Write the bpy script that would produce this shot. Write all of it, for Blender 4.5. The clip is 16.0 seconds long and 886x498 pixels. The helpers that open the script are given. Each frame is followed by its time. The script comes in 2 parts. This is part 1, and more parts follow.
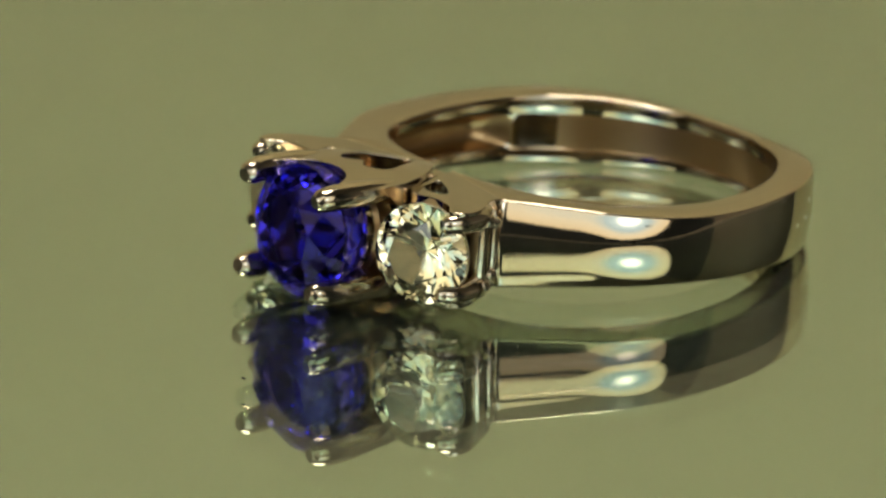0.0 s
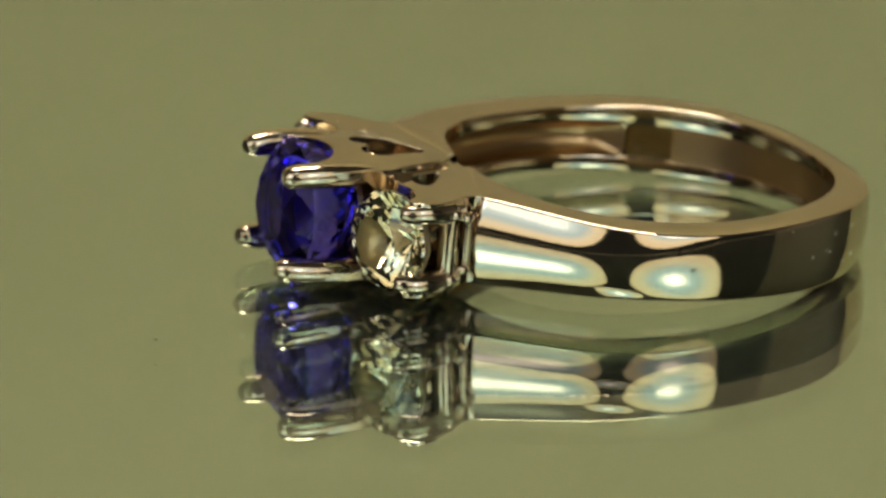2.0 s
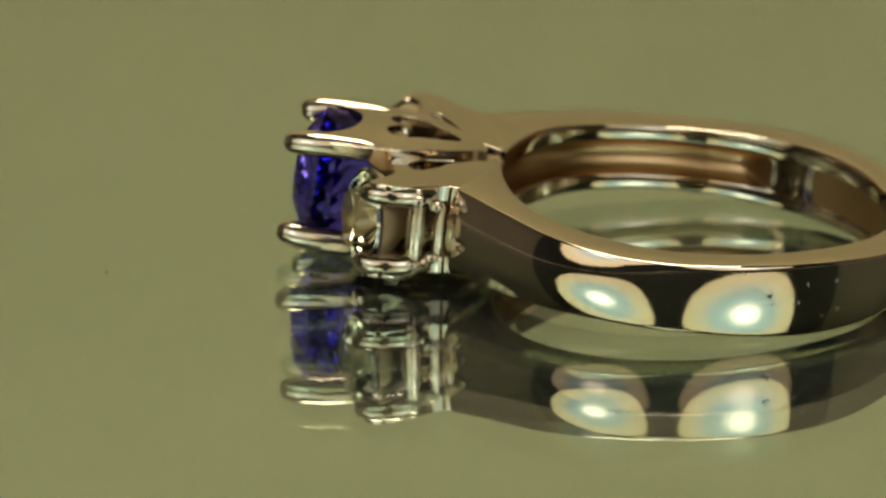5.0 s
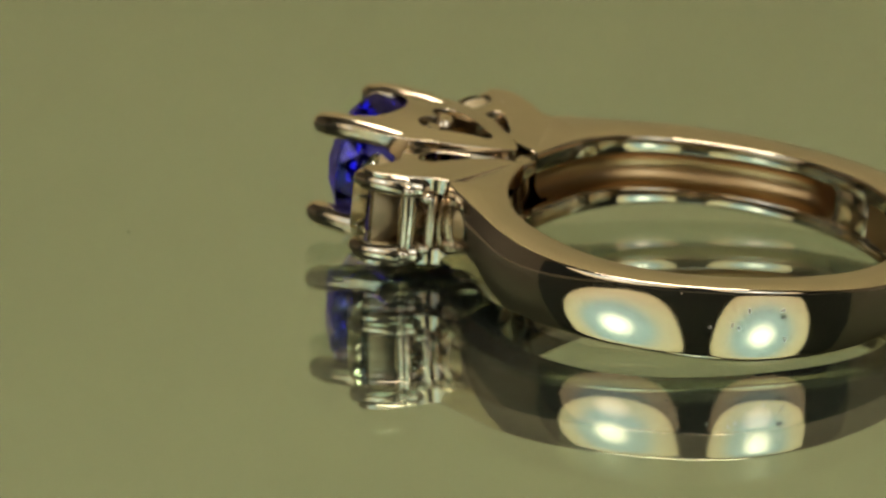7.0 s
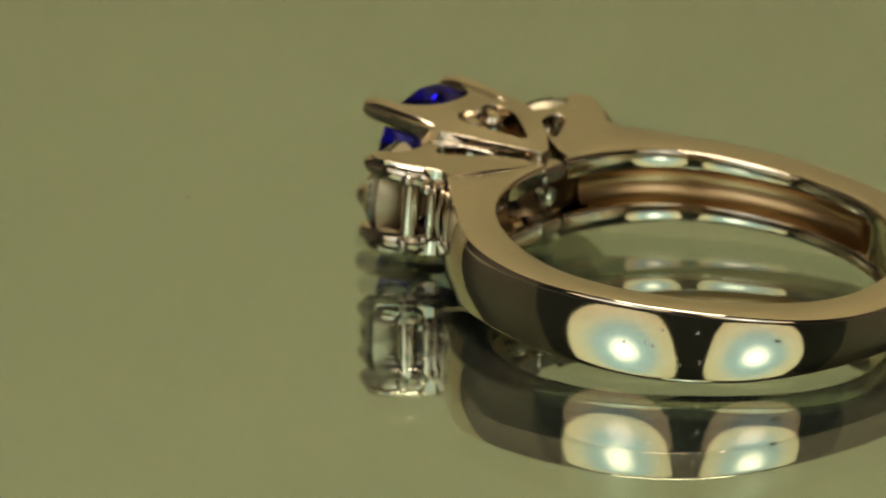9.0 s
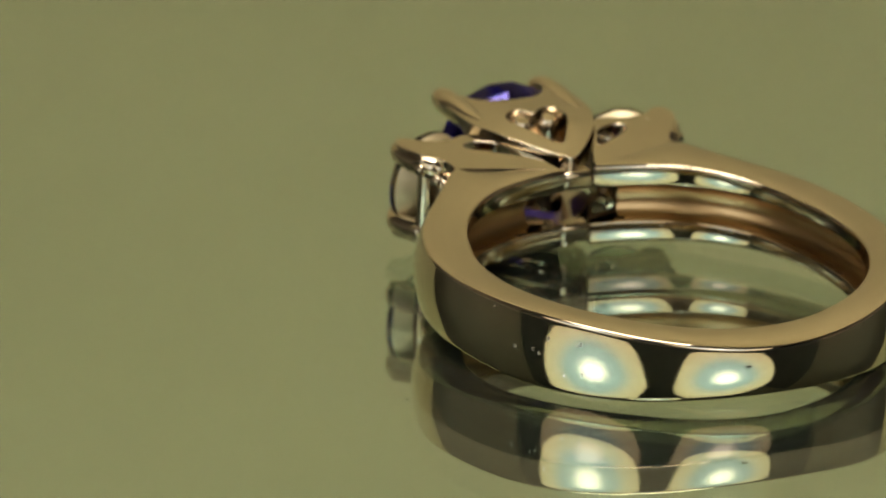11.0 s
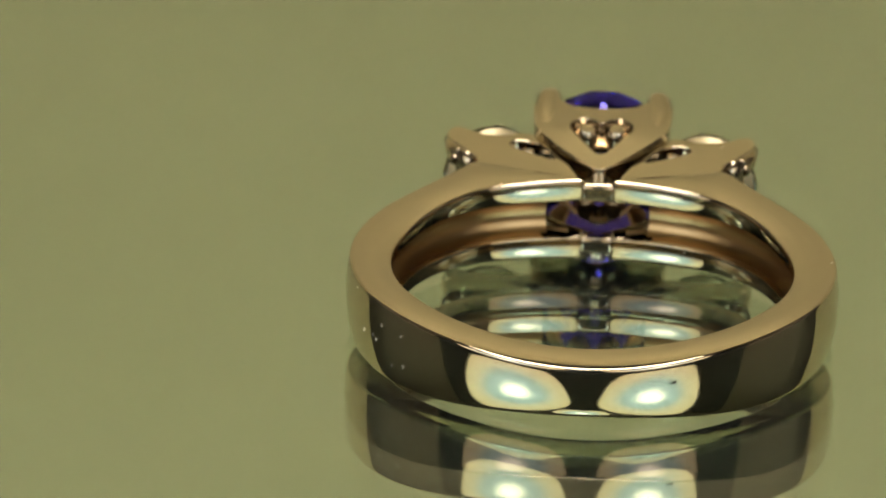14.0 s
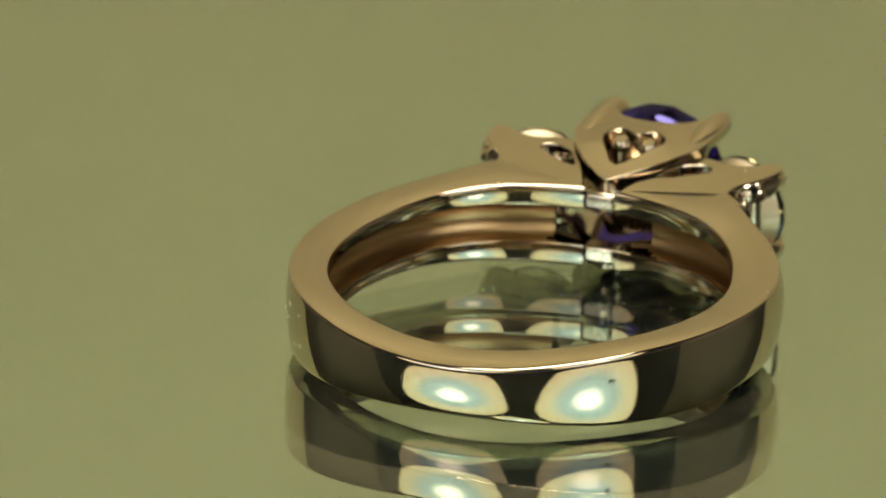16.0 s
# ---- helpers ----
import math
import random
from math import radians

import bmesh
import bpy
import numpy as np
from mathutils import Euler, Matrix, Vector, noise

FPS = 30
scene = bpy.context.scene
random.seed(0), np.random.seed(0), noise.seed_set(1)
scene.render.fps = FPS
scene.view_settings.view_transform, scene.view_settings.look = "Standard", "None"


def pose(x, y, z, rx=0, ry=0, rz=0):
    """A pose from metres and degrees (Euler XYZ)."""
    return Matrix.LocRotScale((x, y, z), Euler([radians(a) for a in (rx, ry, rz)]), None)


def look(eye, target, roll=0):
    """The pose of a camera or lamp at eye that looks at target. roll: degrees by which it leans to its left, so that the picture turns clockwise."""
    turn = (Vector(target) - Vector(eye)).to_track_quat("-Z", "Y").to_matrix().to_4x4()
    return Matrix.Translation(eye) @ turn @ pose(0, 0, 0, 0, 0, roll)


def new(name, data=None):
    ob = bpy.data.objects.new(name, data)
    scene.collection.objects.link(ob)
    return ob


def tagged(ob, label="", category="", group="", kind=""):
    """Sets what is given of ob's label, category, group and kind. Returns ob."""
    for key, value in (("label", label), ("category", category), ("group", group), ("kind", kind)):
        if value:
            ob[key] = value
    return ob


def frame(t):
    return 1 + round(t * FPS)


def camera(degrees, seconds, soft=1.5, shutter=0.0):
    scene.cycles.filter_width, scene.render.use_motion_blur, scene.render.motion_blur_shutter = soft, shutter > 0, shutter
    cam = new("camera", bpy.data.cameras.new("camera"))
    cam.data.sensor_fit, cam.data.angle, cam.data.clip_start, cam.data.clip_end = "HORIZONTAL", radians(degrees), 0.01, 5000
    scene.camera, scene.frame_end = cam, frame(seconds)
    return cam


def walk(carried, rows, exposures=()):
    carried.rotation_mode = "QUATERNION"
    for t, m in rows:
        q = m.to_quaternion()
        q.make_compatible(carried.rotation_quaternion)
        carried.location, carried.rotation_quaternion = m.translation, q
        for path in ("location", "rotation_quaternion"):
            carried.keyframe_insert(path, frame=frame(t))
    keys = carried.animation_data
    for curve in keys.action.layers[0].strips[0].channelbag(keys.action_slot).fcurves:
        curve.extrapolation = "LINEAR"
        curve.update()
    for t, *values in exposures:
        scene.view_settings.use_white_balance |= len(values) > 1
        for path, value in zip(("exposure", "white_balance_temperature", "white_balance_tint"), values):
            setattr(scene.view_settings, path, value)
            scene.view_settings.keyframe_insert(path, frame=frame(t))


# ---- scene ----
MM = 0.001
EYE = Vector((-2.945, -258.378, 90.007)) * MM
PITCH = radians(18.957)
view = look(EYE, EYE + Vector((0, math.cos(PITCH), -math.sin(PITCH))), 1.62)
cam = camera(8.008, 16.0, soft=1.7)
cam.data.dof.use_dof = True
cam.data.dof.focus_distance = 0.257
cam.data.dof.aperture_fstop = 120.0
walk(cam, [(0.0, view), (16.0, view)], exposures=[(0.0, 0.12, 6250, 8), (1.5, 0.04, 6450, 10), (3.0, 0.02, 6500, 10), (9.2, 0.0, 6500, 10), (11.3, 0.05, 6500, 10), (14.0, 0.20, 6500, 10), (16.0, 0.24, 6500, 10)])

# turn of the mirror and the ring about the upright axis, degrees
TURN = [(0.0, 134.2), (0.5, 129.7), (1.0, 124.8), (1.5, 119.9), (2.0, 114.9), (2.5, 110.0), (3.0, 105.0), (3.5, 100.1),
        (4.0, 95.3), (4.5, 90.5), (5, 85.8), (5.5, 81.3), (6, 76.7), (6.5, 72.2), (7.0, 67.7), (7.5, 63.2),
        (8.0, 58.6), (8.5, 53.9), (9.0, 49.1), (9.5, 44.1), (10, 39.1), (10.5, 33.8), (11, 28.8), (11.5, 24.1),
        (12.0, 19.7), (12.5, 15.2), (13.0, 10.4), (13.5, 5.3), (14.0, 0.2), (14.5, -4.6), (15.0, -9.3), (15.5, -13.9),
        (16.0, -18.4)]
RING_PLACE = pose(3.320 * MM, -7.561 * MM, 1.890 * MM, 0, 0, -2.476) @ pose(0, 0, 0, 3.96, 0, 0)

# ---- world ----
world = bpy.data.worlds.new("room_air")
world.use_nodes = True
world.node_tree.nodes["Background"].inputs[0].default_value = (0.05, 0.045, 0.035, 1)
world.node_tree.nodes["Background"].inputs[1].default_value = 0.3
scene.world = world


# ---- materials ----
def material(name):
    m = bpy.data.materials.new(name)
    m.use_nodes = True
    nt = m.node_tree
    nt.nodes.clear()
    out = nt.nodes.new("ShaderNodeOutputMaterial")
    return m, nt, out


def principled(name, color, rough=0.5, metal=0.0, grain=0.0, scale=200.0, bump=0.0, mottle=0.15):
    m, nt, out = material(name)
    b = nt.nodes.new("ShaderNodeBsdfPrincipled")
    nt.links.new(b.outputs[0], out.inputs[0])
    b.inputs["Metallic"].default_value = metal
    tc = nt.nodes.new("ShaderNodeTexCoord")
    n1 = nt.nodes.new("ShaderNodeTexNoise")
    n1.inputs["Scale"].default_value = scale
    n1.inputs["Detail"].default_value = 6
    nt.links.new(tc.outputs["Object"], n1.inputs["Vector"])
    ramp = nt.nodes.new("ShaderNodeMix")
    ramp.data_type = "RGBA"
    ramp.inputs[6].default_value = (*[c * (1 - mottle) for c in color], 1)
    ramp.inputs[7].default_value = (*[min(1, c * (1 + mottle)) for c in color], 1)
    nt.links.new(n1.outputs[0], ramp.inputs[0])
    nt.links.new(ramp.outputs[2], b.inputs["Base Color"])
    rr = nt.nodes.new("ShaderNodeMapRange")
    rr.inputs[3].default_value = max(0.0, rough - grain)
    rr.inputs[4].default_value = rough + grain
    n2 = nt.nodes.new("ShaderNodeTexNoise")
    n2.inputs["Scale"].default_value = scale * 7
    n2.inputs["Detail"].default_value = 4
    nt.links.new(tc.outputs["Object"], n2.inputs["Vector"])
    nt.links.new(n2.outputs[0], rr.inputs[0])
    nt.links.new(rr.outputs[0], b.inputs["Roughness"])
    if bump:
        bp = nt.nodes.new("ShaderNodeBump")
        bp.inputs["Strength"].default_value = bump
        bp.inputs["Distance"].default_value = 0.0001
        nt.links.new(n2.outputs[0], bp.inputs["Height"])
        nt.links.new(bp.outputs[0], b.inputs["Normal"])
    return m


GOLD = principled("white_gold", (0.63, 0.535, 0.41), 0.06, 1.0, 0.02, 900.0, 0.01, 0.04)
GOLD_CAST = principled("white_gold_setting", (0.60, 0.51, 0.39), 0.13, 1.0, 0.04, 1100.0, 0.06, 0.05)
# the same gold, with recess shade and orange interreflection put into its colour
GOLD_SHADED = principled("white_gold_shaded", (0.49, 0.325, 0.165), 0.31, 1.0, 0.04, 700.0, 0.01, 0.08)

# paler matte gold for the added cups that scatter light into the diamonds
GOLD_MATTE = principled("gold_reflector_matte", (0.80, 0.70, 0.48), 0.5, 1.0, 0.1, 900.0, 0.05, 0.06)


def add_specks(m, scale, size, keep):
    """Sparse tiny pits in polished metal."""
    nt = m.node_tree
    b = next(n for n in nt.nodes if n.type == "BSDF_PRINCIPLED")
    old = b.inputs["Roughness"].links[0].from_socket
    tc = next(n for n in nt.nodes if n.type == "TEX_COORD")
    vo = nt.nodes.new("ShaderNodeTexVoronoi")
    vo.inputs["Scale"].default_value = scale
    nt.links.new(tc.outputs["Object"], vo.inputs["Vector"])
    near = nt.nodes.new("ShaderNodeMath")
    near.operation = "LESS_THAN"
    near.inputs[1].default_value = size
    nt.links.new(vo.outputs["Distance"], near.inputs[0])
    sep = nt.nodes.new("ShaderNodeSeparateColor")
    nt.links.new(vo.outputs["Color"], sep.inputs[0])
    some = nt.nodes.new("ShaderNodeMath")
    some.operation = "LESS_THAN"
    some.inputs[1].default_value = keep
    nt.links.new(sep.outputs[0], some.inputs[0])
    both = nt.nodes.new("ShaderNodeMath")
    both.operation = "MULTIPLY"
    nt.links.new(near.outputs[0], both.inputs[0])
    nt.links.new(some.outputs[0], both.inputs[1])
    mad = nt.nodes.new("ShaderNodeMath")
    mad.operation = "MULTIPLY_ADD"
    mad.inputs[1].default_value = 0.45
    nt.links.new(both.outputs[0], mad.inputs[0])
    nt.links.new(old, mad.inputs[2])
    nt.links.new(mad.outputs[0], b.inputs["Roughness"])


add_specks(GOLD, 800.0, 0.04, 0.3)
PAPER = principled("tan_paper", (0.465, 0.425, 0.262), 0.9, 0.0, 0.05, 30.0, 0.1, 0.06)
WALL_GREY = principled("grey_wall", (0.5, 0.47, 0.425), 0.9, 0.0, 0.05, 20.0, 0.1, 0.1)
WALL_DARK = principled("dark_surround", (0.115, 0.14, 0.162), 0.95, 0.0, 0.03, 60.0, 0.1, 0.2)
TABLE = principled("cream_table", (0.52, 0.48, 0.38), 0.7, 0.0, 0.1, 40.0, 0.1, 0.15)
HOUSING = principled("black_plastic", (0.02, 0.02, 0.02), 0.5, 0.0, 0.1, 80.0, 0.1, 0.2)
LINT = principled("pale_lint", (0.75, 0.72, 0.66), 0.8, 0.0, 0.05, 5000.0, 0.0, 0.1)
DUST = principled("dark_dust", (0.02, 0.02, 0.02), 0.9, 0.0, 0.05, 5000.0, 0.0, 0.3)


def glass(name, color, ior, rough=0.0):
    m, nt, out = material(name)
    g = nt.nodes.new("ShaderNodeBsdfGlass")
    g.inputs["Color"].default_value = (*color, 1)
    g.inputs["IOR"].default_value = ior
    g.inputs["Roughness"].default_value = rough
    nt.links.new(g.outputs[0], out.inputs[0])
    return m


PANE = glass("mirror_glass", (0.965, 0.985, 0.955), 1.52)
# a thin film of dust and grease on the glass
_nt = PANE.node_tree
_mix, _film = _nt.nodes.new("ShaderNodeMixShader"), _nt.nodes.new("ShaderNodeBsdfDiffuse")
_film.inputs[0].default_value = (0.72, 0.80, 0.66, 1)
_noise, _range = _nt.nodes.new("ShaderNodeTexNoise"), _nt.nodes.new("ShaderNodeMapRange")
_noise.inputs["Scale"].default_value = 60.0
_range.inputs[3].default_value, _range.inputs[4].default_value = 0.005, 0.012
_nt.links.new(_noise.outputs[0], _range.inputs[0])
_nt.links.new(_range.outputs[0], _mix.inputs[0])
_nt.links.new(next(n for n in _nt.nodes if n.type == "BSDF_GLASS").outputs[0], _mix.inputs[1])
_nt.links.new(_film.outputs[0], _mix.inputs[2])
_nt.links.new(_mix.outputs[0], next(n for n in _nt.nodes if n.type == "OUTPUT_MATERIAL").inputs[0])

BLUE = glass("violet_blue_gem", (0.38, 0.345, 0.975), 1.69)
CLEAR = glass("clear_gem", (1.0, 0.975, 0.87), 1.9)

SILVER, _nt, _out = material("mirror_silver")
_g = _nt.nodes.new("ShaderNodeBsdfGlossy")
_g.inputs["Color"].default_value = (0.79, 0.925, 0.89, 1)
_g.inputs["Roughness"].default_value = 0.0
_nt.links.new(_g.outputs[0], _out.inputs[0])


def lamp_glow(name, half_w, half_h, rim, ring, core, hot):
    """A frosted lamp front: bright bulb in the middle, a bluish halo, a warm rim."""
    m, nt, out = material(name)
    tc = nt.nodes.new("ShaderNodeTexCoord")
    mp = nt.nodes.new("ShaderNodeMapping")
    mp.inputs["Scale"].default_value = (1 / half_w, 1 / half_h, 0)
    ln = nt.nodes.new("ShaderNodeVectorMath")
    ln.operation = "LENGTH"
    cr = nt.nodes.new("ShaderNodeValToRGB")
    e = cr.color_ramp.elements
    e[0].position, e[0].color = 0.0, (1, 1, 1, 1)
    e[1].position, e[1].color = 1.0, (rim[0] * 0.95, rim[1] * 0.84, rim[2] * 0.68, 1)
    for at, col in ((0.22, (1, 1, 0.97)), (0.30, core), (0.46, ring), (0.68, rim)):
        k = e.new(at)
        k.color = (*col, 1)
    st = nt.nodes.new("ShaderNodeMapRange")
    st.inputs[1].default_value, st.inputs[2].default_value = 0.12, 0.30
    st.inputs[3].default_value, st.inputs[4].default_value = hot, 1.0
    em = nt.nodes.new("ShaderNodeEmission")
    nt.links.new(tc.outputs["Object"], mp.inputs[0])
    nt.links.new(mp.outputs[0], ln.inputs[0])
    nt.links.new(ln.outputs["Value"], cr.inputs[0])
    nt.links.new(ln.outputs["Value"], st.inputs[0])
    nt.links.new(cr.outputs[0], em.inputs[0])
    nt.links.new(st.outputs[0], em.inputs[1])
    nt.links.new(em.outputs[0], out.inputs[0])
    return m


# ---- mesh helpers ----
def part(name, bm, mat, parent=None, label="", smooth=True, bevel=0.0, sharp=35):
    me = bpy.data.meshes.new(name)
    bmesh.ops.recalc_face_normals(bm, faces=bm.faces)
    bm.to_mesh(me)
    bm.free()
    me.materials.append(mat)
    ob = new(name, me)
    if parent is not None:
        ob.parent = parent
    if label:
        ob["label"] = label
    if bevel:
        md = ob.modifiers.new("soft_edge", "BEVEL")
        md.width, md.segments, md.limit_method, md.angle_limit = bevel, 3, "ANGLE", radians(35)
    if smooth:
        for f in me.polygons:
            f.use_smooth = True
        me.set_sharp_from_angle(angle=radians(sharp))
    return ob


def loft(rings, closed=True, caps=True):
    """A skin over rings of points of one length."""
    bm = bmesh.new()
    vs = [[bm.verts.new(p) for p in r] for r in rings]
    n = len(vs[0])
    for a, b in zip(vs, vs[1:] + ([vs[0]] if closed == "round" else [])):
        for i in range(n if closed else n - 1):
            j = (i + 1) % n
            bm.faces.new((a[i], a[j], b[j], b[i]))
    if caps and closed != "round":
        bm.faces.new(vs[0])
        bm.faces.new(vs[-1])
    return bm


def tube(path, radii, n=14):
    """A rounded rod along points, with domed ends."""
    pts = [Vector(p) for p in path]
    rings = []
    for i, p in enumerate(pts):
        d = (pts[min(i + 1, len(pts) - 1)] - pts[max(i - 1, 0)]).normalized()
        u = d.cross(Vector((0, 0, 1)) if abs(d.z) < 0.9 else Vector((1, 0, 0))).normalized()
        v = d.cross(u)
        r = radii[i]
        ring = [p + (u * math.cos(a) + v * math.sin(a)) * r for a in (2 * math.pi * k / n for k in range(n))]
        if i == 0:
            for f, s in ((0.3, 0.9), (0.75, 0.55)):
                rings.insert(0, [p - d * r * f + (q - p) * s for q in ring])
        rings.append(ring)
        if i == len(pts) - 1:
            for f, s in ((0.35, 0.9), (0.75, 0.55)):
                rings.append([p + d * r * f + (q - p) * s for q in ring])
    return loft(rings)


def rounded(points, steps=4):
    """A closed line of points, smoothed by corner cutting."""
    for _ in range(steps):
        points = [tuple(a[k] * w + b[k] * (1 - w) for k in range(2)) for a, b in zip(points, points[1:] + points[:1]) for w in (0.75, 0.25)]
    return points


def slab(outer, holes, top, bottom):
    """A plate cut from outlines in plan; top and bottom give the height over (x, y)."""
    bm = bmesh.new()
    edges = []
    for loop in [outer] + holes:
        vs = [bm.verts.new((x, y, 0)) for x, y in loop]
        edges += [bm.edges.new((a, b)) for a, b in zip(vs, vs[1:] + vs[:1])]
    bmesh.ops.triangle_fill(bm, edges=edges, use_beauty=True, normal=(0, 0, 1))
    ext = bmesh.ops.extrude_face_region(bm, geom=bm.faces[:])
    up = {v for v in ext["geom"] if isinstance(v, bmesh.types.BMVert)}
    for v in bm.verts:
        v.co.z = top(v.co.x, v.co.y) if v in up else bottom(v.co.x, v.co.y)
    return bm


def interp(x, table):
    return float(np.interp(x, [a for a, _ in table], [b for _, b in table]))


def scaled(bm, k=MM):
    bmesh.ops.scale(bm, vec=(k, k, k), verts=bm.verts)
    return bm


def box(x0, x1, y0, y1, z0, z1):
    bm = bmesh.new()
    bmesh.ops.create_cube(bm, size=1)
    for v in bm.verts:
        v.co = Vector(((x0 + x1) / 2 + v.co.x * (x1 - x0), (y0 + y1) / 2 + v.co.y * (y1 - y0), (z0 + z1) / 2 + v.co.z * (z1 - z0)))
    return bm


# ---- the room round the set ----
def room():
    # unseen walls added round the set; the dark ones darken the gold's reflections
    for name, mat, dims, label in (
            ("floor", TABLE, (-0.9, 0.9, -0.9, 0.9, -0.06, -0.004), "cream table top under the mirror"),
            ("wall_south", WALL_DARK, (-0.9, 0.9, -0.95, -0.9, -0.004, 1.0), "added dark wall behind the lamps, out of view"),
            ("wall_north", WALL_GREY, (-0.9, 0.9, 0.9, 0.95, -0.004, 1.0), "plain grey wall"),
            ("wall_west", WALL_GREY, (-0.95, -0.9, -0.27, 0.9, -0.004, 1.0), "plain grey wall"),
            ("wall_east", WALL_GREY, (0.9, 0.95, -0.27, 0.9, -0.004, 1.0), "plain grey wall"),
            ("wall_southwest", WALL_DARK, (-0.95, -0.9, -0.9, -0.27, -0.004, 1.0), "added dark wall beside the lamps, out of view"),
            ("wall_southeast", WALL_DARK, (0.9, 0.95, -0.9, -0.27, -0.004, 1.0), "added dark wall beside the lamps, out of view"),
            ("ceiling", WALL_GREY, (-0.95, 0.95, -0.95, 0.95, 1.0, 1.05), "plain grey ceiling")):
        tagged(part(name, box(*dims), mat, smooth=False), label, name.split("_")[0], kind="structure")
    # a sheet of tan paper bent round behind the mirror
    rings = []
    az = [radians(a) for a in np.linspace(38, 142, 49)]
    prof = [(0.42, -0.003), (0.42, 0.20), (0.42, 0.45), (0.40, 0.55), (0.34, 0.62)]
    outer = [(r + 0.002, z) for r, z in reversed(prof)]
    for a in az:
        rings.append([(r * math.cos(a), r * math.sin(a), z) for r, z in prof + outer])
    paper = part("backdrop", loft(rings), PAPER)
    bm = bmesh.new()
    bmesh.ops.create_icosphere(bm, subdivisions=2, radius=0.00028)
    bmesh.ops.translate(bm, vec=(-0.01248, 0.41945, 0.1148), verts=bm.verts)
    part("speck", bm, DUST, paper, "tiny dark speck on the paper")
    tagged(paper, "plain tan paper backdrop bent round behind the mirror", "backdrop", kind="structure")


LAMPS = [(-35.0, 26.5, 0.30, 45.0, 44.0), (28.5, 26.5, 0.30, 42.0, 44.0), (-4.0, 51.0, 0.34, 20.0, 11.0)]


def studio_lamp(azimuth, elevation, far, wide, tall):
    a, e = radians(azimuth), radians(elevation)
    at = Vector((math.sin(a) * math.cos(e), -math.cos(a) * math.cos(e), math.sin(e))) * far
    lamp = new("studio_lamp")
    lamp.matrix_world = look(at, (0, -0.005, 0))
    hw, hh = far * math.tan(radians(wide / 2)), far * math.tan(radians(tall / 2))
    line = [(math.copysign(abs(math.cos(q)) ** 0.76, math.cos(q)) * hw, math.copysign(abs(math.sin(q)) ** 0.76, math.sin(q)) * hh)
            for q in (2 * math.pi * k / 64 for k in range(64))]
    glow = lamp_glow("lamp_front", hw * 1.1, hh * 1.1, (1.25, 1.14, 0.86), (0.74, 0.98, 1.08), (1.02, 1.28, 1.38), 4.0)
    part("diffuser", slab(line, [], lambda x, y: 0.0, lambda x, y: 0.006), glow, lamp, "glowing frosted front", smooth=False)
    rim = [[(x * s, y * s, z) for x, y in line] for s, z in ((1.02, -0.004), (1.04, -0.004), (1.0, 0.5 * hh), (0.5, hh), (0.48, hh - 0.002), (0.98, 0.5 * hh - 0.002), (1.02, 0.0))]
    part("housing", loft(rim, caps=False), HOUSING, lamp, "black lamp housing")
    if azimuth > 0:
        part("clip", box(0.33 * hw, 0.47 * hw, -0.42 * hh, -0.36 * hh, -0.004, -0.001), HOUSING, lamp, "small dark clip")
    inv = lamp.matrix_world.inverted()
    foot = Vector((at.x * 1.28, at.y * 1.28, 0))
    top = Vector((at.x * 1.28, at.y * 1.28, at.z + 0.06))
    if elevation > 40:
        part("pole", tube([inv @ Vector((at.x * 1.15, at.y * 1.15, at.z + 0.03)), inv @ Vector((at.x * 1.15, at.y * 1.15, 1.0))], [0.005, 0.005]), HOUSING, lamp, "black hanging rod")
    else:
        part("pole", tube([inv @ Vector((foot.x, foot.y, -0.004)), inv @ top], [0.008, 0.008]), HOUSING, lamp, "black stand")
    tagged(lamp, "black studio lamp with a frosted glowing front", "lamp", group="lamps beside the camera")
    return lamp


# an added lamp, out of view, that brightens the paper backdrop
def backdrop_fill_lamp():
    lamp = new("backdrop_fill_lamp")
    lamp.matrix_world = look((0.0, 0.10, 0.62), (0, 0.19, 0))
    m, nt, out = material("overhead_front")
    em = nt.nodes.new("ShaderNodeEmission")
    em.inputs[0].default_value, em.inputs[1].default_value = (1, 0.905, 0.735, 1), 16.4
    nt.links.new(em.outputs[0], out.inputs[0])
    part("diffuser", box(-0.15, 0.15, -0.09, 0.09, 0, 0.005), m, lamp, "glowing frosted front", smooth=False)
    part("housing", box(-0.16, 0.16, -0.10, 0.10, 0.006, 0.05), HOUSING, lamp, "black lamp housing", bevel=0.004)
    inv = lamp.matrix_world.inverted()
    part("rod", tube([Vector((0, 0, 0.04)), inv @ Vector((0, 0.10, 1.0))], [0.006, 0.006]), HOUSING, lamp, "black hanging rod")
    tagged(lamp, "added overhead fill lamp, out of view, that lights the paper", "lamp")


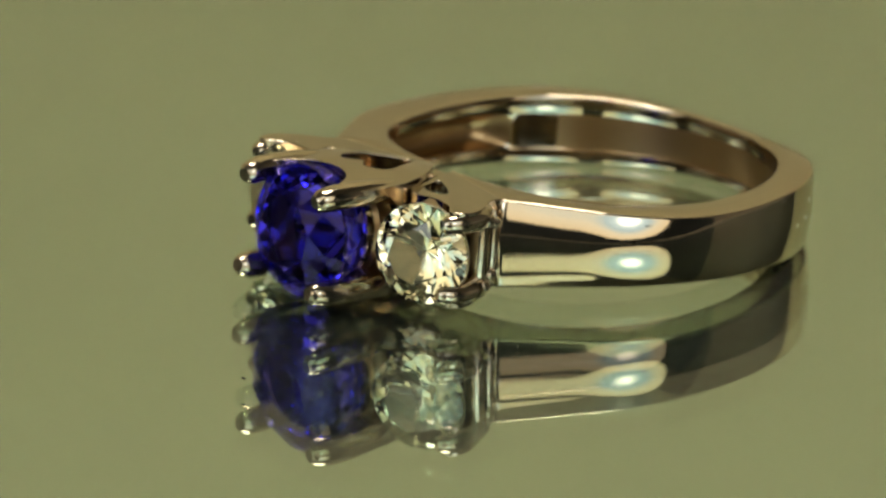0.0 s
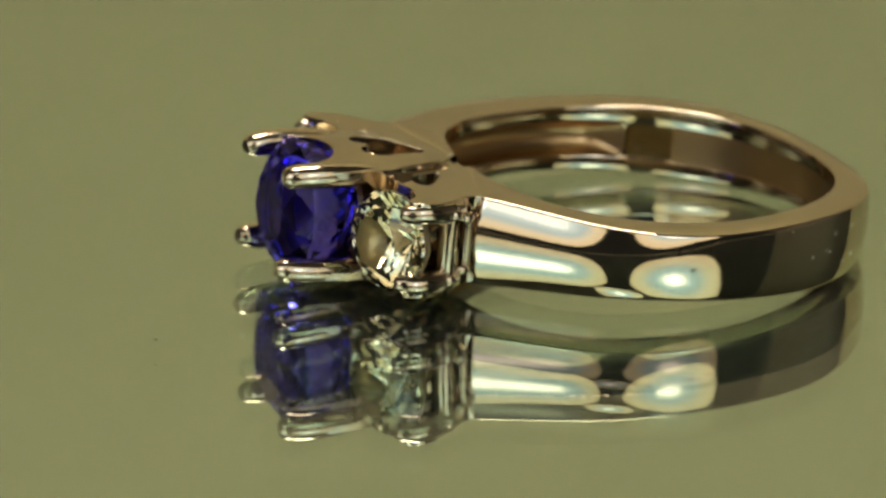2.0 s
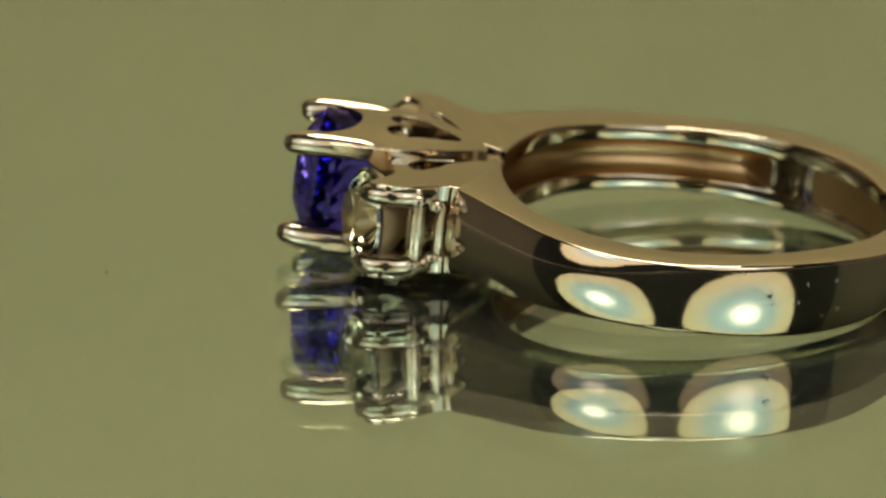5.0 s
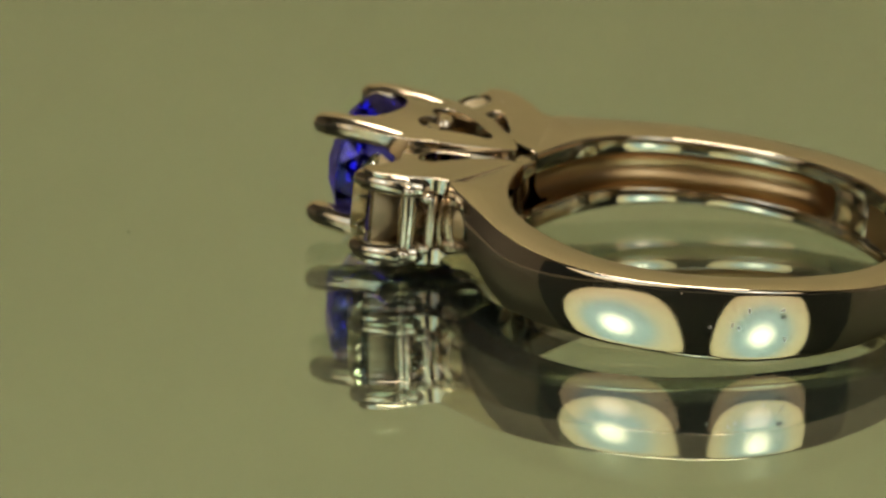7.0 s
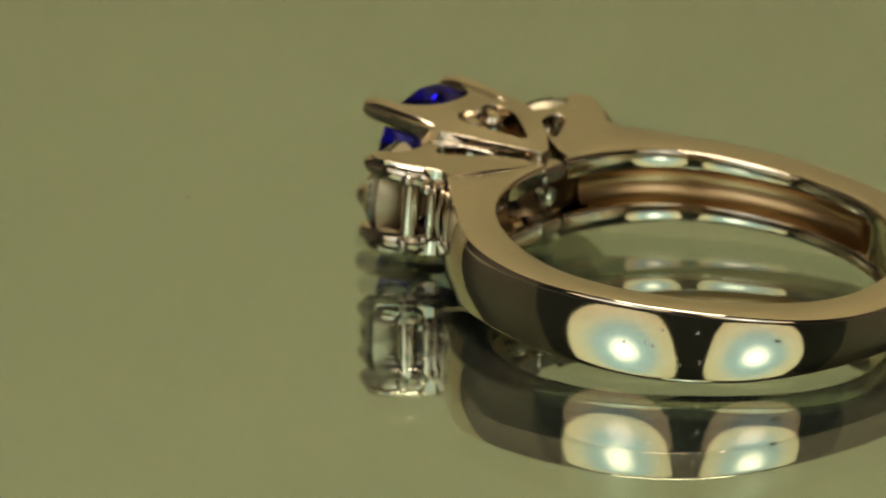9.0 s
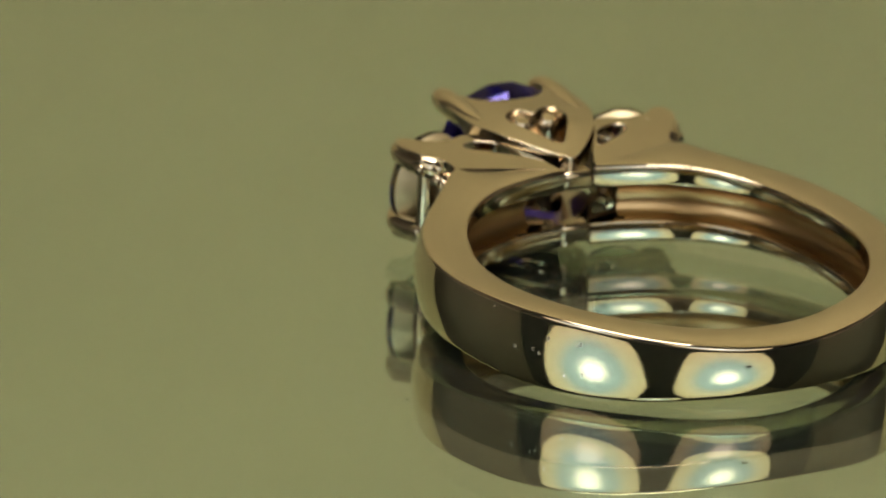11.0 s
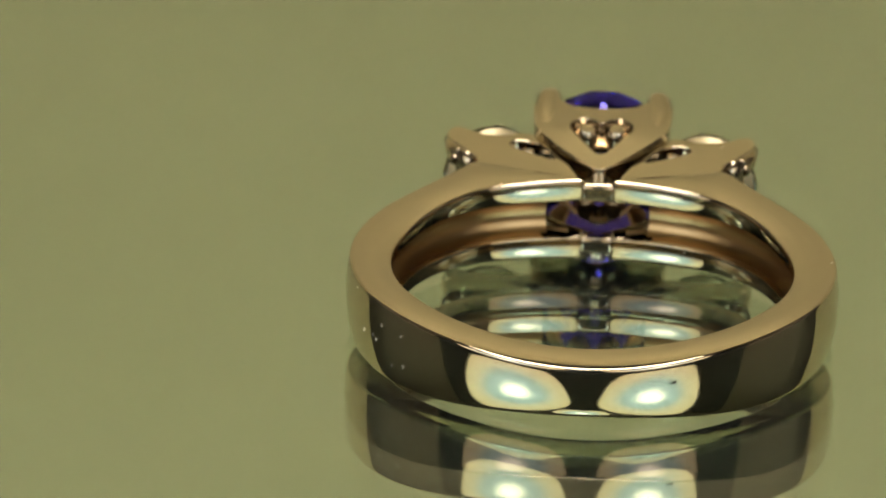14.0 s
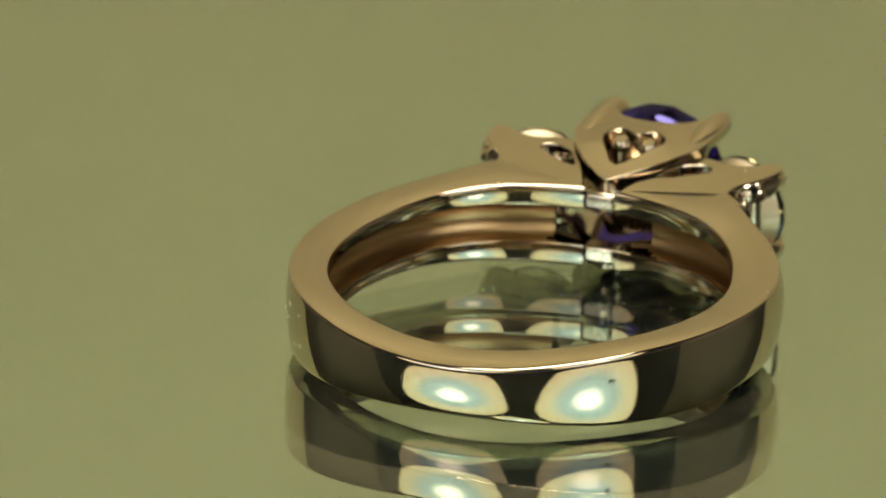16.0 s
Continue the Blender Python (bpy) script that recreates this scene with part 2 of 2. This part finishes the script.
# ---- the turning mirror ----
def mirror_plate():
    plate = new("mirror_plate")
    n, r = 128, 0.12
    ring = lambda rr, z: [(rr * math.cos(2 * math.pi * k / n), rr * math.sin(2 * math.pi * k / n), z) for k in range(n)]
    part("glass", loft([ring(r, -0.0019), ring(r, -0.0004), ring(r - 0.0004, 0.0)]), PANE, plate, "clear glass of the mirror", sharp=20)
    part("silvering", loft([ring(r - 0.001, -0.0027), ring(r - 0.001, -0.00191)]), SILVER, plate, "silvered back of the mirror", sharp=20)
    for x, y, s in ((-2.0, 17.3, 0.08), (-11.16, -11.49, 0.05)):
        bm = bmesh.new()
        bmesh.ops.create_icosphere(bm, subdivisions=2, radius=s * MM)
        for v in bm.verts:
            v.co = Vector((x * MM + v.co.x * 1.6, y * MM + v.co.y, max(0.0, v.co.z * 0.3) + 0.00001))
        part("dust_speck", bm, DUST, plate, "tiny dark speck of dust")
    tagged(plate, "round plain glass mirror lying flat under the ring", "mirror")
    return plate


# ---- the ring ----
R_IN = 8.4
HALF = [(-10, 1.26), (0, 1.515), (6, 1.64), (9, 1.85), (10.5, 2.02), (13, 2.1)]
FLAT_FROM = 50.7  # where the round outline runs out into a straight shoulder
R_OUT = 10.22
R_FLAT = 10.80
BULGE = [(0, 0.40), (52, 0.35), (60, 0.29), (68, 0.23), (76, 0.175), (84, 0.14), (94, 0.12), (180, 0.12)]


CHANNEL = 0.82  # half height of the hollow inside the band


def soft_table(table, spread):
    """Values for fine steps round the ring, with the kinks smoothed out."""
    at = np.arange(-600, 2401) * 0.1
    raw = np.interp(np.abs(np.where(at > 180, 360 - at, at)), [a for a, _ in table], [b for _, b in table])
    k = np.exp(-0.5 * (np.arange(-300, 301) / (10 * spread)) ** 2)
    return at, np.convolve(np.pad(raw, 300, mode="edge"), k / k.sum(), mode="valid")




def plan_radius(a):
    if a < FLAT_FROM:
        return R_FLAT / math.cos(radians(FLAT_FROM - a))
    u = min(1.0, max(0.0, (108 - a) / (108 - FLAT_FROM)))
    return R_OUT + (R_FLAT - R_OUT) * u * u * (3 - 2 * u)


OUT_AT, OUT_R = soft_table([(a, plan_radius(a)) for a in range(0, 181)], 2.5)
BULGE_AT, BULGE_R = soft_table(BULGE, 4.5)
HALF_FIT = np.polyfit([y for y, _ in HALF], [h for _, h in HALF], 4)


def half_width(y):
    return float(np.polyval(HALF_FIT, y))


def outer_radius(a):
    r = float(np.interp(a, OUT_AT, OUT_R))
    # the shoulder's straight end, from the outer corner in towards the middle
    x0, y0, x1, y1 = 5.75, 10.25, 0.75, 9.0
    s, c = math.sin(radians(a)), math.cos(radians(a))
    d = (x1 - x0) * c - (y1 - y0) * s
    k = (s * y0 - c * x0) / d
    if a > 60 or k < -1.2:
        return r
    end = math.hypot(x0 + k * (x1 - x0), y0 + k * (y1 - y0))
    blend = 0.40
    h = max(0.0, min(1.0, 0.5 + 0.5 * (r - end) / blend))
    return r * (1 - h) + end * h - blend * h * (1 - h)


def inner_radius(a):
    """The finger hole widens a little under the shoulders."""
    return R_IN + (0.28 * math.sin(math.pi * (a - 8) / 67) ** 2 if 8 < a < 75 else 0.0)


def ring_band(ring):
    rings = []
    right = sorted(set([5.0] + list(np.linspace(6, 24, 10)) + list(np.linspace(25, 37, 33)) + list(np.linspace(38, 180, 100))))
    stops = right + [360 - a for a in reversed(right[:-1])]
    for deg in stops:
        a = deg if deg <= 180 else 360 - deg
        sx = 1 if deg <= 180 else -1
        ro, ri = outer_radius(a), inner_radius(a)
        s, c = math.sin(radians(a)) * sx, math.cos(radians(a))
        low = 0.004 * max(0.0, min(1.0, (34 - a) / 2))  # tucked under the shoulder plate
        h = half_width((ri + 0.3) * c) - low
        ho = half_width(ro * c) - low
        bulge = float(np.interp(a, BULGE_AT, BULGE_R))
        prof = []
        e = 0.13
        for k in np.linspace(-1, 1, 21):
            prof.append((ro - bulge * k * k, k * (ho - e)))
        prof += [(ro - bulge - 0.022, ho - 0.07), (ro - bulge - 0.06, ho - 0.028), (ro - bulge - 0.13, ho)]
        deep = 0.85 * (0.5 - 0.5 * math.cos(math.pi * min(1.0, max(0.0, (112 - a) / 14))))
        z = min(CHANNEL, h - 0.45)
        rim = [(ri + 0.15, h), (ri + 0.07, h - 0.025), (ri + 0.025, h - 0.07), (ri + 0.005, h - 0.15), (ri, h - 0.3), (ri, z + 0.1), (ri + 0.03, z + 0.03)]
        deep = min(deep, ro - ri - 0.3)
        prof += rim + [(ri + 0.03 + deep * math.sin(w) ** 0.8, z * math.cos(w)) for w in np.linspace(0.2, math.pi - 0.2, 13)]
        prof += [(r, -q) for r, q in reversed(rim)]
        prof += [(ro - bulge - 0.13, -ho), (ro - bulge - 0.06, -ho + 0.028), (ro - bulge - 0.022, -ho + 0.07)]
        # the hole is a little oval at the back, and the underside there a little higher
        thick = lambda r: 1.0 + (0.035 - 0.025 * min(1.0, max(0.0, (r - ri) / (ro - ri)))) * (c < 0)
        lift = 0.27 * max(0.0, -c) ** 0.7
        rings.append([(r * s, r * c * thick(r), q if q > 0 else q * (1 - lift / ho)) for r, q in prof])
    bm = loft(rings)
    # the opening under the middle stone
    mid = {f: f.calc_center_median() for f in bm.faces}
    gone = [f for f, m in mid.items() if abs(m.z) < CHANNEL - 0.03 and abs(m.x) < 2.3 and m.y > 0]
    bmesh.ops.delete(bm, geom=gone, context="FACES")
    ob = part("band", scaled(bm), GOLD, ring, "polished white gold band, hollowed out inside", sharp=50)
    ob.data.materials.append(GOLD_SHADED)
    # faces of the hollow get the gold with shade and bounced light in its colour
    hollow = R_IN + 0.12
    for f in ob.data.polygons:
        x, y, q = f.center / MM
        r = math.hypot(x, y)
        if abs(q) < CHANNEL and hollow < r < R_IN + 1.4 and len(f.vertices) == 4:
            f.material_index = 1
    return ob


def centre_plate(ring, side):
    half = [(0, 9.0), (0.6, 9.45), (2.05, 11.2), (2.85, 12.8), (3.02, 13.8), (3.06, 15.4), (2.95, 16.4), (2.1, 16.5), (1.85, 15.7), (1.2, 14.95), (0, 14.65)]
    outline = half + [(-x, y) for x, y in reversed(half[1:-1])]
    heart = [(0, 10.0), (0.75, 11.25), (1.38, 12.4), (1.38, 13.15), (0.82, 13.6), (0.3, 13.35), (0, 12.9)]
    heart = heart + [(-x, y) for x, y in reversed(heart[1:-1])]
    zt = [(8.7, 2.02), (10.5, 2.38), (12.0, 2.66), (13.5, 2.72), (15, 2.72), (17.7, 2.68)]
    zb = [(8.7, 0.85), (10.5, 1.0), (12.5, 1.15), (13.5, 1.3), (14.2, 1.9), (17.7, 1.9)]
    lo = lambda x, y: side * (interp(y, zb) + 0.02 * x * x)
    hi = lambda x, y: side * (interp(y, zt) - 0.03 * x * x)
    bm = slab(rounded(outline, 2), [rounded(heart, 2)], hi, lo)
    return part("basket_plate", scaled(bm), GOLD_CAST, ring, "polished plate with a heart-shaped opening", bevel=0.24 * MM)


def shoulder_plate(ring, side, sx):
    arc = [((inner_radius(a) + 0.17) * math.sin(radians(a)), (inner_radius(a) + 0.17) * math.cos(radians(a))) for a in np.linspace(5.3, 37, 17)]
    tip = [(6.2, 8.2), (5.3, 9.7), (5.35, 10.4), (6.05, 11.2), (6.65, 12.2), (6.75, 12.9), (6.5, 13.45), (6.05, 13.4), (5.4, 12.8), (4.4, 12.6), (3.4, 13.0), (2.75, 12.8), (2.3, 11.6), (1.5, 10.3)]
    hole = [(1.75, 10.15), (3.2, 11.0), (4.0, 11.6), (3.9, 12.05), (3.3, 12.15), (2.9, 11.95), (2.5, 11.75), (2.2, 11.1)]
    outline = [(0.8, 8.62)] + arc[1:] + tip
    top = lambda x, y: side * (half_width(y) + 0.012)
    bm = slab(rounded([(sx * x, y) for x, y in outline], 1), [rounded([(sx * x, y) for x, y in hole], 2)],
              top, lambda x, y: side * (half_width(y) - 0.72))
    return part("shoulder_plate", scaled(bm), GOLD, ring, bevel=0.06 * MM)


def brilliant(radius, crown, pavilion, table=0.56, girdle=0.035, belly=0.0):
    """A round brilliant, its table up: table, stars, kites, girdle facets, pavilion. belly: how far the pavilion bulges."""
    bm = bmesh.new()
    ringp = lambda r, z, n, o=0.0: [bm.verts.new((r * math.cos(2 * math.pi * (k + o) / n), r * math.sin(2 * math.pi * (k + o) / n), z)) for k in range(n)]
    t = ringp(radius * table, crown, 8)
    m = ringp(radius * 0.80, radius * girdle + (crown - radius * girdle) * 0.593, 8, 0.5)
    g1 = ringp(radius, radius * girdle, 16)
    g0 = ringp(radius, -radius * girdle, 16)
    culet = bm.verts.new((0, 0, -pavilion))
    bm.faces.new(t)
    for k in range(8):
        j, b = (k + 1) % 8, 2 * k
        bm.faces.new((t[k], t[j], m[k]))
        bm.faces.new((t[j], m[k], g1[(b + 2) % 16], m[j]))
        bm.faces.new((m[k], g1[b], g1[b + 1]))
        bm.faces.new((m[k], g1[b + 1], g1[(b + 2) % 16]))
    for k in range(16):
        j = (k + 1) % 16
        bm.faces.new((g1[k], g1[j], g0[j], g0[k]))
    if belly:
        # tiers of small triangles down to the culet
        tiers = [g0] + [ringp(radius * w, -pavilion * d, 16, o) for w, d, o in ((0.95, 0.25, 0.5), (0.80, 0.50, 1.0), (0.52, 0.76, 1.5))]
        for a, c in zip(tiers, tiers[1:]):
            for k in range(16):
                j = (k + 1) % 16
                bm.faces.new((a[k], a[j], c[k]))
                bm.faces.new((a[j], c[j], c[k]))
        for k in range(16):
            bm.faces.new((tiers[3][k], tiers[3][(k + 1) % 16], culet))
        return bm
    lo = ringp(radius * 0.24, -pavilion * 0.778, 8)
    for k in range(8):
        j, b = (k + 1) % 8, 2 * k
        bm.faces.new((g0[b], g0[b + 1], lo[k]))
        bm.faces.new((g0[b + 1], g0[(b + 2) % 16], lo[j]))
        bm.faces.new((g0[b + 1], lo[k], culet, lo[j]))
    return bm


def stone_frame(at, azimuth):
    """The pose of a stone at that place, its table leaning azimuth degrees away from the ring's head."""
    a = radians(azimuth)
    out = Vector((math.sin(a), math.cos(a), 0))
    x = Vector((0, 0, 1)).cross(out)
    return Matrix.Translation(at) @ Matrix((x, out.cross(x), out)).transposed().to_4x4()


def reflector_cup(ring, at, azimuth):
    """A thin open cone of gold round a side stone's lower half, added to brighten it."""
    wall = [(2.06, -0.22), (1.72, -0.62), (1.12, -1.18), (0.42, -1.84), (0.30, -1.98), (0.46, -2.02), (1.24, -1.3), (1.86, -0.7), (2.16, -0.24)]
    bm = loft([[(r * math.cos(q), r * math.sin(q), z) for q in (2 * math.pi * k / 40 for k in range(40))] for r, z in wall], closed="round")
    bmesh.ops.transform(bm, matrix=stone_frame(at, azimuth), verts=bm.verts)
    return part("reflector_cup", scaled(bm), GOLD_MATTE, ring, "added matte gold cup that brightens the diamond")


def set_stone(name, bm, mat, ring, at, azimuth, label, spin=0.0):
    bmesh.ops.transform(bm, matrix=stone_frame(at, azimuth) @ pose(0, 0, 0, 0, 0, spin), verts=bm.verts)
    return part(name, scaled(bm), mat, ring, label, smooth=False)


def lint(ring, at, seed):
    """A tiny pale fibre cluster that clings to the band's outer face."""
    rng = random.Random(seed)
    bm = bmesh.new()
    out = Vector((at[0], at[1], 0)).normalized()
    side = Vector((0, 0, 1)).cross(out)
    mid = Vector(at) + out * 0.006
    for _ in range(rng.choice((2, 3, 3))):
        a, size = rng.uniform(0, math.pi), rng.uniform(0.06, 0.15)
        d = (side * math.cos(a) + Vector((0, 0, 1)) * math.sin(a)) * size
        n = d.cross(out).normalized() * 0.016
        shift = side * rng.uniform(-0.06, 0.06) + Vector((0, 0, rng.uniform(-0.06, 0.06)))
        low = [bm.verts.new(mid + shift + p) for p in (-d, n, d, -n)]
        peak = bm.verts.new(mid + shift + out * 0.012)
        for p, q in zip(low, low[1:] + low[:1]):
            bm.faces.new((p, q, peak))
    part("lint", scaled(bm), LINT, ring, "tiny pale fibres stuck to the band", smooth=False)


def jewel_ring():
    ring = new("gemstone_ring")
    ring_band(ring)
    for side in (1, -1):
        basket = centre_plate(ring, side)
        for sx in (1, -1):
            shoulder = shoulder_plate(ring, side, sx)
            # claw of the middle stone
            part("prong", scaled(tube([(sx * 2.4, 13.4, side * 2.12), (sx * 2.46, 14.6, side * 2.16), (sx * 2.5, 15.8, side * 2.16), (sx * 2.46, 16.8, side * 2.12), (sx * 2.38, 17.3, side * 2.06)],
                                      [0.42, 0.54, 0.58, 0.58, 0.52])), GOLD_CAST, basket)
            # claw of the side stone
            part("prong", scaled(tube([(sx * 5.7, 11.0, side * 1.5), (sx * 6.25, 12.0, side * 1.56), (sx * 6.42, 13.0, side * 1.6), (sx * 6.25, 13.5, side * 1.55)],
                                      [0.52, 0.52, 0.48, 0.40])), GOLD_CAST, shoulder)
        part("bridge", scaled(box(-0.78, 0.78, 8.36, 9.3, *sorted((side * 0.80, side * 1.66)))), GOLD_CAST, ring, bevel=0.22 * MM)
    cup = []
    for y, rx, rz in ((12.6, 1.75, 1.8), (13.2, 2.1, 2.1), (13.85, 2.35, 2.3), (14.0, 2.15, 2.1), (13.2, 1.85, 1.85), (12.65, 1.6, 1.65)):
        cup.append([(rx * math.cos(q), y, rz * math.sin(q)) for q in (2 * math.pi * k / 48 for k in range(48))])
    # the gallery's brown is shade under the stone, carried by the darker gold
    part("gallery", scaled(loft(cup, closed="round")), GOLD_SHADED, ring, "cast gold ring under the middle stone")
    for side in (1, -1):
        for sx in (1, -1):
            part("bead", scaled(tube([(sx * 0.66, 13.05, side * 1.0), (sx * 0.68, 13.1, side * 1.6), (sx * 0.66, 12.95, side * 2.12)], [0.5, 0.55, 0.5])), GOLD_CAST, ring)
            part("bead", scaled(tube([(sx * 3.3, 12.0, side * 0.6), (sx * 3.3, 12.05, side * 1.0), (sx * 3.25, 12.0, side * 1.4)], [0.36, 0.4, 0.36])), GOLD_CAST, ring)
    for sx in (1, -1):
        part("setting_post", scaled(box(*sorted((sx * 5.45, sx * 6.3)), 10.95, 11.75, -1.8, 1.75)), GOLD_CAST, ring, bevel=0.36 * MM)
        part("setting_post", scaled(box(*sorted((sx * 5.25, sx * 5.85)), 10.15, 10.6, -1.2, 1.25)), GOLD_CAST, ring, bevel=0.2 * MM)
        for side in (1, -1):
            for x, y, z, r in ((6.36, 11.9, 1.6, 0.22), (6.3, 11.3, 1.45, 0.28), (5.85, 10.55, 1.15, 0.26)):
                part("grain", scaled(tube([(sx * x, y - 0.4 * r, side * z), (sx * x, y + 0.4 * r, side * z)], [r, r], n=10)), GOLD_CAST, ring)
            part("setting_arm", scaled(box(*sorted((sx * 5.6, sx * 6.4)), 11.1, 12.6, *sorted((side * 1.3, side * 1.98)))), GOLD_CAST, ring, bevel=0.22 * MM)
    set_stone("centre_stone", brilliant(2.95, 1.05, 3.15, 0.55, 0.03, 0.5), BLUE, ring, Vector((0, 16.25, 0)), 0.0, "round cut violet-blue gemstone", 11)
    for sx in (1, -1):
        reflector_cup(ring, Vector((sx * 4.85, 13.66, -0.08)), sx * 22.0)
        set_stone("side_stone", brilliant(2.2, 0.75, 1.86), CLEAR, ring, Vector((sx * 4.85, 13.66, -0.08)), sx * 22.0, "round brilliant cut clear diamond", 7)
    for k, at in enumerate(((-8.5, -5.71, 0.82), (-8.72, -5.43, 0.09), (-8.87, -5.17, 0.16), (-8.06, -6.36, -0.64), (-7.53, -7.03, -0.45), (-7.65, -6.85, 0.83), (-9.3, -4.31, 0.02))):
        lint(ring, at, k)
    tagged(ring, "white gold ring with violet-blue stone and two diamonds on mirror", "ring")
    return ring


room()
for row in LAMPS:
    studio_lamp(*row)
backdrop_fill_lamp()
plate = mirror_plate()
ring = jewel_ring()


def motions():
    walk(plate, [(t, pose(0, 0, 0, 0, 0, a)) for t, a in TURN])
    walk(ring, [(t, pose(0, 0, 0, 0, 0, a) @ RING_PLACE) for t, a in TURN])


motions()
